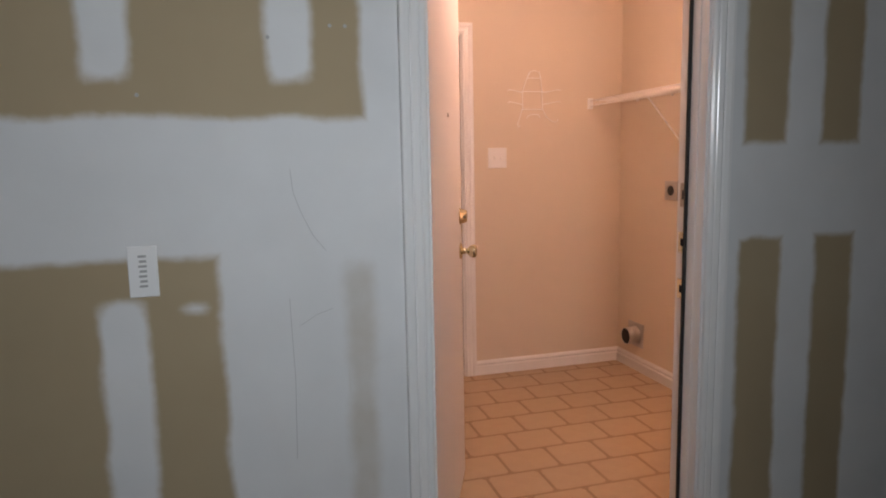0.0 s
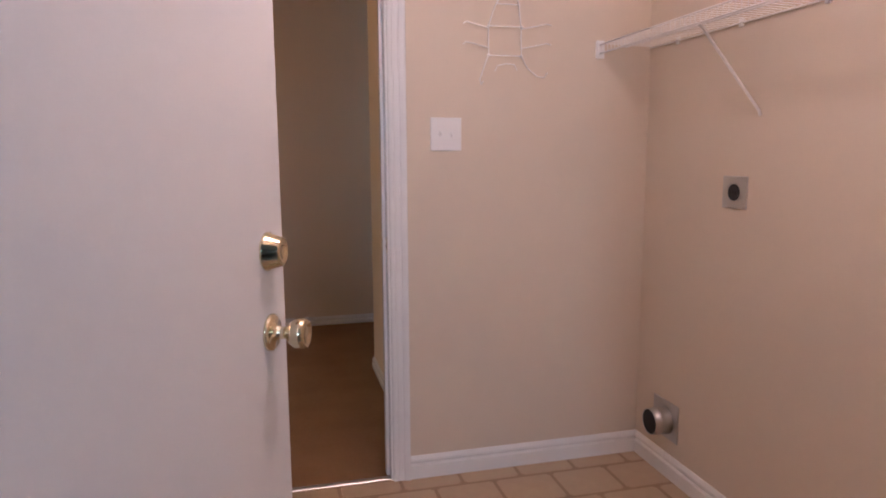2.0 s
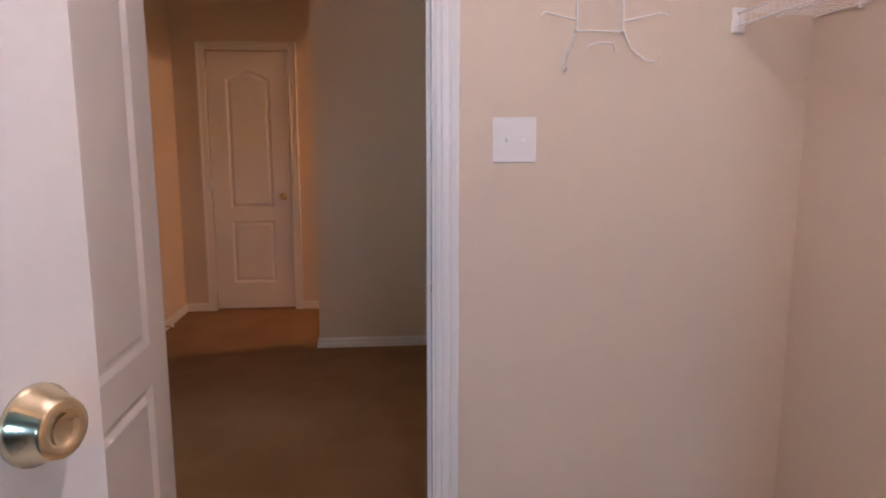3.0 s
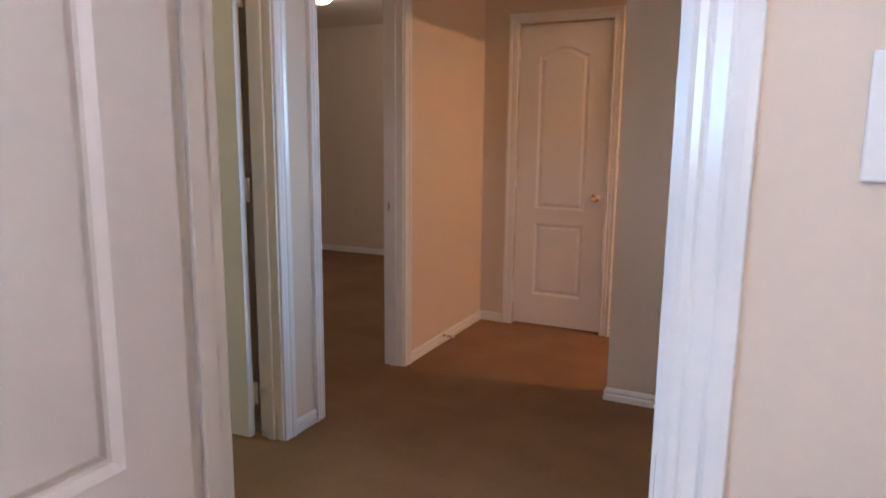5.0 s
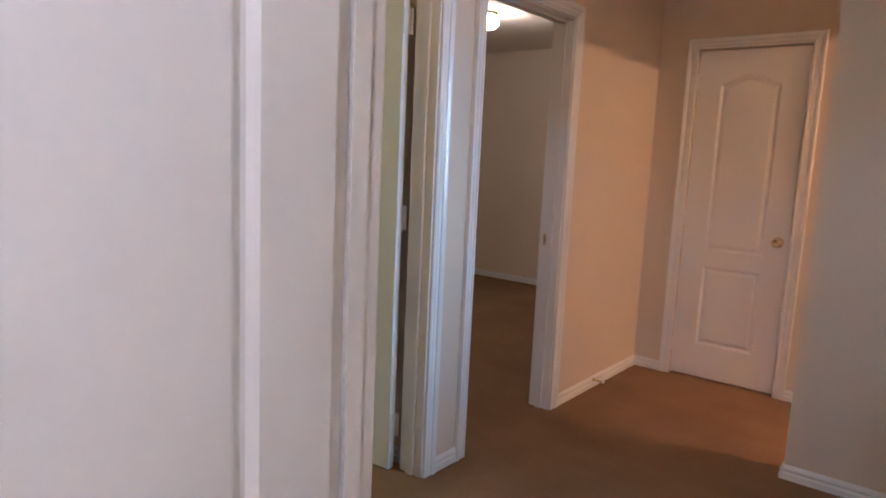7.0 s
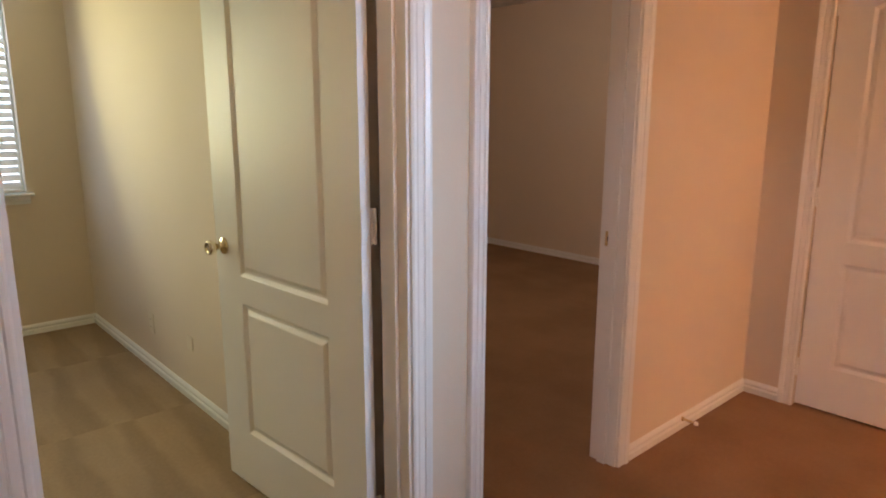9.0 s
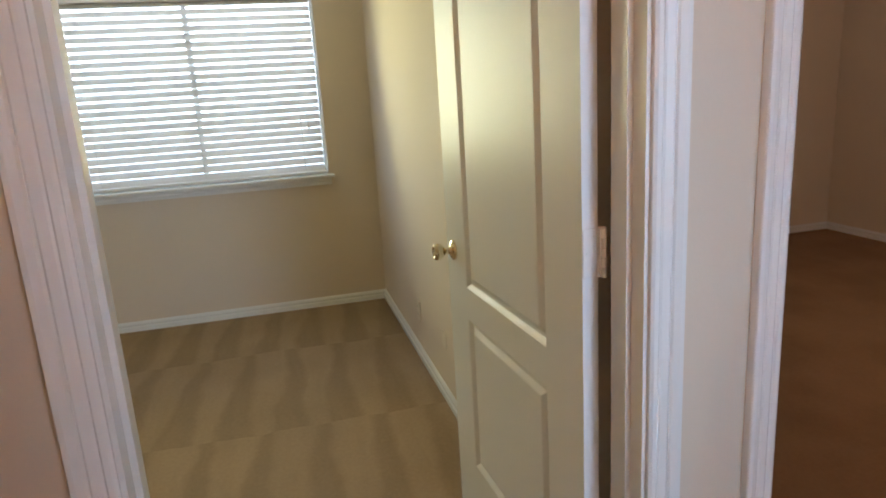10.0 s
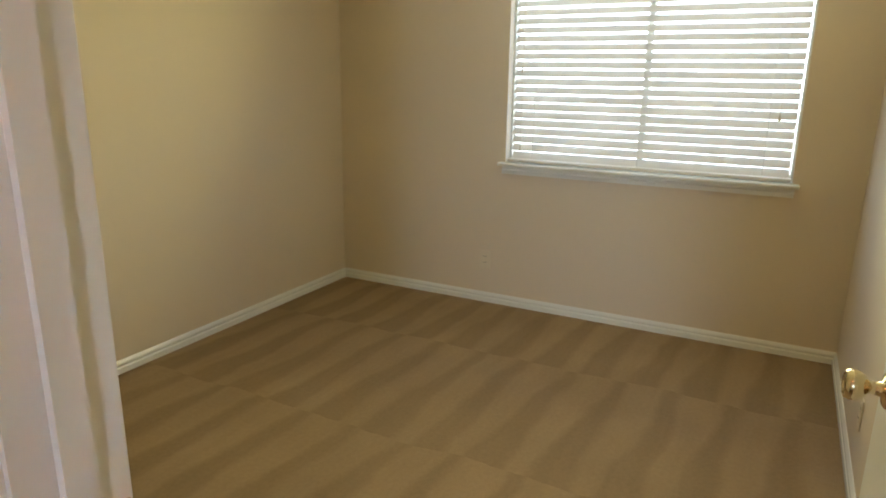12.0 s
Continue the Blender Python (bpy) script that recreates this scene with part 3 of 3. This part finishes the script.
strike((-1.788, B0 + 0.008, 0.93), (0, 1), BRASS)

bm = bmesh.new()
extrude(bm, [(0, 0), (0.03, 0), (0.026, 0.004), (0.015, 0.006), (0.004, 0.004)], lambda a, b, s: Vector((LW0 + 0.008 + s, 0.005 + a, b)), LW1 - LW0 - 0.016)
structure(finish("threshold_strip", bm, ALU), "metal carpet threshold strip in the laundry doorway", "threshold")

# ---- switches, outlets ----
def plate(name, at, face, w, h, material, label, category):
    fx, fy = face
    bm = bmesh.new()
    box(bm, 0, 0.006, -w / 2, w / 2, -h / 2, h / 2, bevel=0.0025)
    return tagged(finish(name, bm, material, m=pose(*at, 0, 0, math.degrees(math.atan2(fy, fx)))), label, category)


sw = plate("light_switch", (0.2265, 0, 1.331), (0, -1), 0.118, 0.121, PLASTIC, "white double toggle light switch on the laundry wall", "light switch")
for dy, up in ((0.023, -1), (-0.023, 1)):
    part("toggle_slot", boxes((0.0055, 0.0072, dy - 0.0055, dy + 0.0055, -0.0125, 0.0125)), PLASTIC, sw)
    bm = boxes((0.006, 0.017, dy - 0.0042, dy + 0.0042, -0.006, 0.006), bevel=0.0015)
    for v in bm.verts:
        v.co.z += (v.co.x - 0.006) * 0.8 * up
    part("toggle", bm, PLASTIC, sw)
    for s in (-1, 1):
        bm = bmesh.new()
        lathe(bm, [(0.003, 0.005), (0.0026, 0.0068)], "x", (0, dy, s * 0.03), 10)
        part("screw", bm, PLASTIC, sw)


def outlet(at, face, material, label):
    ob = tagged(plate("wall_outlet", at, face, 0.07, 0.115, material, label, "outlet"), group="bedroom wall outlets")
    for s in (-1, 1):
        bm = bmesh.new()
        box(bm, 0.0055, 0.0075, -0.0165, 0.0165, s * 0.02 - 0.0135, s * 0.02 + 0.0135, bevel=0.0009)
        f = part("socket", bm, material, ob)
        for d in (-0.0065, 0.0065):
            part("slot", boxes((0.007, 0.0079, d - 0.001, d + 0.001, s * 0.02 - 0.003, s * 0.02 + 0.005)), DARK, f)
    return ob


outlet((XW, -0.553, 0.28), (1, 0), IVORY, "wall-coloured electrical outlet below the window")
outlet((-3.97, 1.42, 0.27), (0, -1), IVORY, "wall-coloured outlet on the bedroom side wall")
plate("cable_plate", (-3.43, 1.42, 0.3), (0, -1), 0.07, 0.07, IVORY, "painted-over blank wall plate above the baseboard", "wall plate")
pl = plate("doorbell_transformer_plate", (-1.434, -2.175, 1.085), (0, -1), 0.062, 0.115, PLASTIC, "white wall plate with a printed strip on drywall", "wall plate")
for k in range(7):
    part("printed_bar", boxes((0.0055, 0.0068, -0.009 + (k % 2) * 0.002, 0.008, -0.035 + k * 0.0112, -0.030 + k * 0.0112)), PRINT, pl)

# marks on the bare drywall
garage_wall = bpy.data.objects["wall_garage_north"]
for x, z in ((-1.14, 1.6), (-1.0, 1.63), (-0.965, 1.63), (-1.42, 1.47)):
    bm = bmesh.new()
    lathe(bm, [(0.0045, 0.0), (0.004, -0.0012), (0.001, -0.0006)], "y", (x, -2.1752, z), 12)
    part("drywall_screw", bm, PRINT, garage_wall, "small dark screw head")
for pts in (((-1.105, 1.305), (-1.1, 1.25), (-1.085, 1.205), (-1.06, 1.15), (-1.03, 1.11)), ((-1.1, 0.93), (-1.06, 0.955), (-1.02, 0.968)), ((-1.12, 1.0), (-1.115, 0.8), (-1.12, 0.6))):
    bm = bmesh.new()
    tube(bm, [(x, -2.1752, z) for x, z in pts], 0.0008, 5)
    part("scratch", bm, SCUFF, garage_wall, "thin grey scratch in the compound")

# dryer socket
ob = tagged(new("dryer_outlet"), "square metal dryer outlet with round black socket", "outlet")
ob.matrix_basis = pose(1.06, -0.545, 1.13, 0, 0, 180)
bm = bmesh.new()
box(bm, 0, 0.006, -0.058, 0.058, -0.053, 0.053, bevel=0.002)
part("cover_plate", bm, ALU, ob)
bm = bmesh.new()
lathe(bm, [(0.027, 0.004), (0.027, 0.009), (0.024, 0.011), (0.01, 0.0105)], "x", (0, 0, 0), 24)
part("socket", bm, BLACK, ob, "round black socket face")
for d in (-0.012, 0.0, 0.012):
    part("slot", boxes((0.0105, 0.0118, d - 0.0015, d + 0.0015, -0.006, 0.006)), DARK, ob)

# dryer vent
ob = tagged(new("dryer_vent"), "galvanised dryer vent pipe stub on a wall plate", "vent")
ob.matrix_basis = pose(1.06, -0.215, 0.225, 0, 0, 180)
bm = bmesh.new()
box(bm, 0, 0.004, -0.083, 0.083, -0.075, 0.075, bevel=0.001)
part("wall_plate", bm, ALU, ob)
bm = bmesh.new()
lathe(bm, [(0.056, 0.003), (0.052, 0.01), (0.051, 0.04), (0.053, 0.043), (0.051, 0.046), (0.0505, 0.075), (0.0485, 0.075), (0.0485, 0.012), (0.03, 0.011)], "x", (0, 0, -0.005), 32)
part("pipe", bm, ALU, ob, "round metal pipe stub", True)
# Liner coloured near-black: the shade inside the pipe is put into its colour.
bm = bmesh.new()
lathe(bm, [(0.048, 0.072), (0.0475, 0.072), (0.0475, 0.014), (0.001, 0.0135)], "x", (0, 0, -0.005), 24)
part("dark_liner", bm, DARK, ob, "near-black liner for the shade inside the pipe")

# ---- wire shelf ----
shelf = tagged(new("wire_shelf"), "white wire shelf with diagonal braces on the wall", "shelf")
SX0, SX1, SY0, SY1, SZ = 0.835, 1.055, -2.04, -0.012, 1.67
bm = bmesh.new()
tube(bm, [(SX0, SY0, SZ), (SX0, SY1, SZ)], 0.0035)
part("front_rail", bm, WIRE, shelf)
bm = bmesh.new()
tube(bm, [(SX0 + 0.002, SY0, SZ - 0.032), (SX0 + 0.002, SY1, SZ - 0.032)], 0.0035)
part("lip_rail", bm, WIRE, shelf)
for x in (SX1 - 0.003, (SX0 + SX1) / 2):
    bm = bmesh.new()
    tube(bm, [(x, SY0, SZ - 0.006), (x, SY1, SZ - 0.006)], 0.003)
    part("deck_rail", bm, WIRE, shelf)
proto = None
n = 80
for k in range(n):
    y = SY0 + 0.012 + (SY1 - SY0 - 0.024) * k / (n - 1)
    if proto is None:
        bm = bmesh.new()
        tube(bm, [(SX0 + 0.002, 0, SZ - 0.032), (SX0, 0, SZ - 0.003), (SX0 + 0.006, 0, SZ + 0.0025), (SX1 - 0.003, 0, SZ - 0.001)], 0.0017, 5)
        proto = part("cross_wire", bm, WIRE, shelf)
        proto.location.y = y
    else:
        w = new("cross_wire", proto.data)
        w.parent = shelf
        w.location.y = y
for y in (-0.62, -1.5):
    bm = bmesh.new()
    tube(bm, [(SX0 + 0.004, y + 0.0, SZ - 0.034), (SX0 + 0.02, y, SZ - 0.045), (1.052, y - 0.02, 1.385), (1.057, y - 0.02, 1.37)], 0.005)
    part("brace", bm, WIRE, shelf, "diagonal white support brace")
part("end_bracket", boxes((SX0 - 0.012, SX0 + 0.022, -0.012, 0.0, SZ - 0.05, SZ + 0.016), bevel=0.002), PLASTIC, shelf, "white plastic end clip")
for k in range(6):
    part("wall_clip", boxes((1.05, 1.06, -0.2 - 0.34 * k, -0.185 - 0.34 * k, SZ - 0.018, SZ + 0.008), bevel=0.001), PLASTIC, shelf)

# ---- wire hook rack ----
rack = tagged(new("wire_hook_rack"), "white bent-wire hook rack hung on the laundry wall", "hook rack")
RY = -0.012


def wire(name, *pts, r=0.0024):
    bm = bmesh.new()
    tube(bm, pts, r, 6)
    part(name, bm, WIRE, rack)


wire("side_wire", (0.435, RY, 1.83), (0.41, RY, 1.79), (0.386, RY, 1.72), (0.388, RY, 1.62), (0.372, RY, 1.58), (0.354, RY, 1.53), (0.353, RY - 0.02, 1.51), (0.356, RY - 0.035, 1.52))
wire("side_wire", (0.495, RY, 1.84), (0.505, RY, 1.79), (0.513, RY, 1.72), (0.515, RY, 1.62), (0.54, RY, 1.575), (0.58, RY, 1.545), (0.6, RY - 0.02, 1.54), (0.606, RY - 0.035, 1.555))
wire("top_wire", (0.41, RY - 0.003, 1.79), (0.43, RY - 0.003, 1.835), (0.465, RY - 0.003, 1.845), (0.495, RY - 0.003, 1.83), (0.506, RY - 0.003, 1.79))
wire("cross_bar", (0.415, RY - 0.004, 1.80), (0.505, RY - 0.004, 1.80))
for z in (1.721, 1.617):
    wire("cross_bar", (0.384, RY - 0.004, z), (0.515, RY - 0.004, z))
    for x in (0.386, 0.514):
        bm = bmesh.new()
        lathe(bm, [(0.001, -0.009), (0.005, -0.006), (0.0055, 0.0), (0.004, 0.008)], "y", (x, RY - 0.002, z), 10)
        part("mounting_bead", bm, WIRE, rack)
for z in (1.725, 1.655):
    wire("hook", (0.386, RY, z - 0.01), (0.33, RY - 0.01, z), (0.295, RY - 0.02, z + 0.005), (0.282, RY - 0.03, z - 0.005))
    wire("hook", (0.514, RY, z - 0.01), (0.57, RY - 0.01, z), (0.605, RY - 0.02, z + 0.008), (0.62, RY - 0.032, z + 0.002))
wire("hook", (0.41, RY - 0.004, 1.56), (0.42, RY - 0.01, 1.58), (0.45, RY - 0.012, 1.587), (0.485, RY - 0.012, 1.585), (0.495, RY - 0.008, 1.565))

# ---- window and blind ----
win = structure(new("window_1"), "white-framed window with closed-tilt blind and sill", "window")
WX = XW - 0.085
for spec in ((WX - 0.03, WX + 0.02, W0, W0 + 0.014, WZ0, WZ1), (WX - 0.03, WX + 0.02, W1 - 0.014, W1, WZ0, WZ1), (WX - 0.03, WX + 0.02, W0 + 0.014, W1 - 0.014, WZ0, WZ0 + 0.035),
             (WX - 0.03, WX + 0.02, W0 + 0.014, W1 - 0.014, WZ1 - 0.035, WZ1), (WX - 0.028, WX + 0.018, 0.32, 0.35, WZ0 + 0.035, WZ1 - 0.035)):
    part("window_frame", boxes(spec, bevel=0.003), VINYLFRAME, win)
for a, b in ((W0 + 0.014, 0.32), (0.35, W1 - 0.014)):
    g = part("pane", boxes((WX - 0.008, WX - 0.004, a, b, WZ0 + 0.035, WZ1 - 0.035)), GLASS, win)
    g.visible_shadow = False
part("sill", boxes((XW - 0.06, XW + 0.055, W0 - 0.035, W1 + 0.035, WZ0 - 0.02, WZ0), bevel=0.006), TRIM, win, "white projecting window sill")
bm = bmesh.new()
extrude(bm, [(0, 0), (0.018, 0.002), (0.020, 0.025), (0.014, 0.03), (0.014, 0.05), (0, 0.05)], lambda a, b, s: Vector((XW + a, W0 - 0.015 + s, WZ0 - 0.07 + b)), W1 - W0 + 0.03)
part("apron", bm, TRIM, win, "white moulded apron below the sill")

blind = tagged(new("window_blind"), "white faux-wood venetian blind, slats half closed", "blind")
BX = XW - 0.03
pitch, tilt = 0.0475, radians(43)
part("head_rail", boxes((BX - 0.025, BX + 0.025, W0 + 0.006, W1 - 0.006, WZ1 - 0.05, WZ1 - 0.003), bevel=0.003), SLAT, blind)
part("bottom_rail", boxes((BX - 0.024, BX + 0.024, W0 + 0.008, W1 - 0.008, WZ0 + 0.004, WZ0 + 0.022), bevel=0.004), SLAT, blind)
bm = bmesh.new()
prof = []
for k in range(7):
    f = -1 + 2 * k / 6
    a, c = 0.025 * f, 0.0022 * (1 - f * f)
    prof.append((a, c + 0.0012))
for k in range(6, -1, -1):
    f = -1 + 2 * k / 6
    prof.append((0.025 * f, 0.0022 * (1 - f * f) - 0.0012))
rot = [(a * math.cos(tilt) - c * math.sin(tilt), -a * math.sin(tilt) - c * math.cos(tilt) * -1) for a, c in prof]
extrude(bm, rot, lambda a, b, s: Vector((a, W0 + 0.032 + s, b)), W1 - W0 - 0.052)
z = WZ0 + 0.045
first = None
while z < WZ1 - 0.06:
    if first is None:
        first = part("slat", bm, SLAT, blind)
        s = first
    else:
        s = new("slat", first.data)
        s.parent = blind
    s.matrix_basis = pose(BX, 0, z, 0, random.uniform(-1.2, 1.2), 0)
    z += pitch
for y in (-0.275, 0.335, 0.962):
    for x in (BX - 0.021, BX + 0.021):
        bm = bmesh.new()
        tube(bm, [(x, y, WZ0 + 0.02), (x, y, WZ1 - 0.05)], 0.0012, 5)
        part("ladder_cord", bm, SLAT, blind)
for y, z in ((-0.352, 1.44), (1.008, 1.22), (-0.35, 0.99)):
    bm = bmesh.new()
    tube(bm, [(BX + 0.032, y, z + 0.02), (BX + 0.032, y + 0.002, WZ1 - 0.04)], 0.0009, 5)
    lathe(bm, [(0.002, z + 0.022), (0.005, z + 0.016), (0.007, z - 0.008), (0.004, z - 0.012)], "z", (BX + 0.032, y, 0), 10)
    part("pull_cord", bm, IVORY, blind, "pull cord with small tassel")

# ---- back bedroom ceiling lamp ----
lamp = tagged(new("ceiling_lamp"), "small lit white glass ceiling lamp with brass base", "ceiling lamp")
lamp.location = (-3.15, 3.72, 2.45)
bm = bmesh.new()
lathe(bm, [(0.075, 0), (0.078, -0.012), (0.06, -0.03), (0.045, -0.034)], "z", (0, 0, 0), 28)
part("base", bm, BRASS, lamp, "brass lamp base", True)
bm = bmesh.new()
lathe(bm, [(0.045, -0.032), (0.075, -0.045), (0.088, -0.07), (0.085, -0.1), (0.06, -0.125), (0.02, -0.135)], "z", (0, 0, 0), 28)
shade = part("shade", bm, GLOBE, lamp, "glowing frosted glass globe", True)
shade.visible_shadow = False

# ---- door stop ----
stop = tagged(new("door_stop"), "brass spring door stop screwed to the baseboard", "door stop")
stop.matrix_basis = pose(-1.676, 2.93, 0.05)
bm = bmesh.new()
lathe(bm, [(0.011, 0), (0.011, 0.006), (0.006, 0.009), (0.006, 0.05), (0.0065, 0.06)], "x", (0, 0, 0), 12)
part("spring", bm, BRASS, stop)
bm = bmesh.new()
lathe(bm, [(0.006, 0.0595), (0.009, 0.061), (0.009, 0.072), (0.006, 0.075)], "x", (0, 0, 0), 12)
part("tip", bm, PLASTIC, stop, "white rubber tip")

# ---- laundry floor tiles ----
TX, TY, G = 0.235, 0.197, 0.014
shared = {}
row, y = 0, 0.104
while y > -2.08:
    y0, y1 = max(y - TY, -2.1), min(y - G, 0.0)
    x = 0.04 - 5 * TX + (0 if row % 2 == 0 else TX / 2)
    while x < 1.08:
        a, b = max(x, -0.99), min(x + TX - G, 1.06)
        if b - a > 0.02 and y1 - y0 > 0.02:
            key = (round(b - a, 4), round(y1 - y0, 4))
            if key not in shared:
                bm = bmesh.new()
                box(bm, -key[0] / 2, key[0] / 2, -key[1] / 2, key[1] / 2, -0.0015, 0.0)
                bmesh.ops.bevel(bm, geom=[e for e in bm.edges if abs(e.verts[0].co.z - e.verts[1].co.z) > 0.001], offset=min(0.009, key[0] / 3, key[1] / 3), segments=2, affect="EDGES")
                bmesh.ops.bevel(bm, geom=[e for e in bm.edges if min(v.co.z for v in e.verts) > -0.0005], offset=0.001, segments=1, affect="EDGES")
                o = part("tile", bm, VINYL, laundry_floor)
                shared[key] = o.data
            else:
                o = new("tile", shared[key])
                o.parent = laundry_floor
            o.location = ((a + b) / 2, (y1 + y0) / 2, 0)
        x += TX
    y -= TY
    row += 1
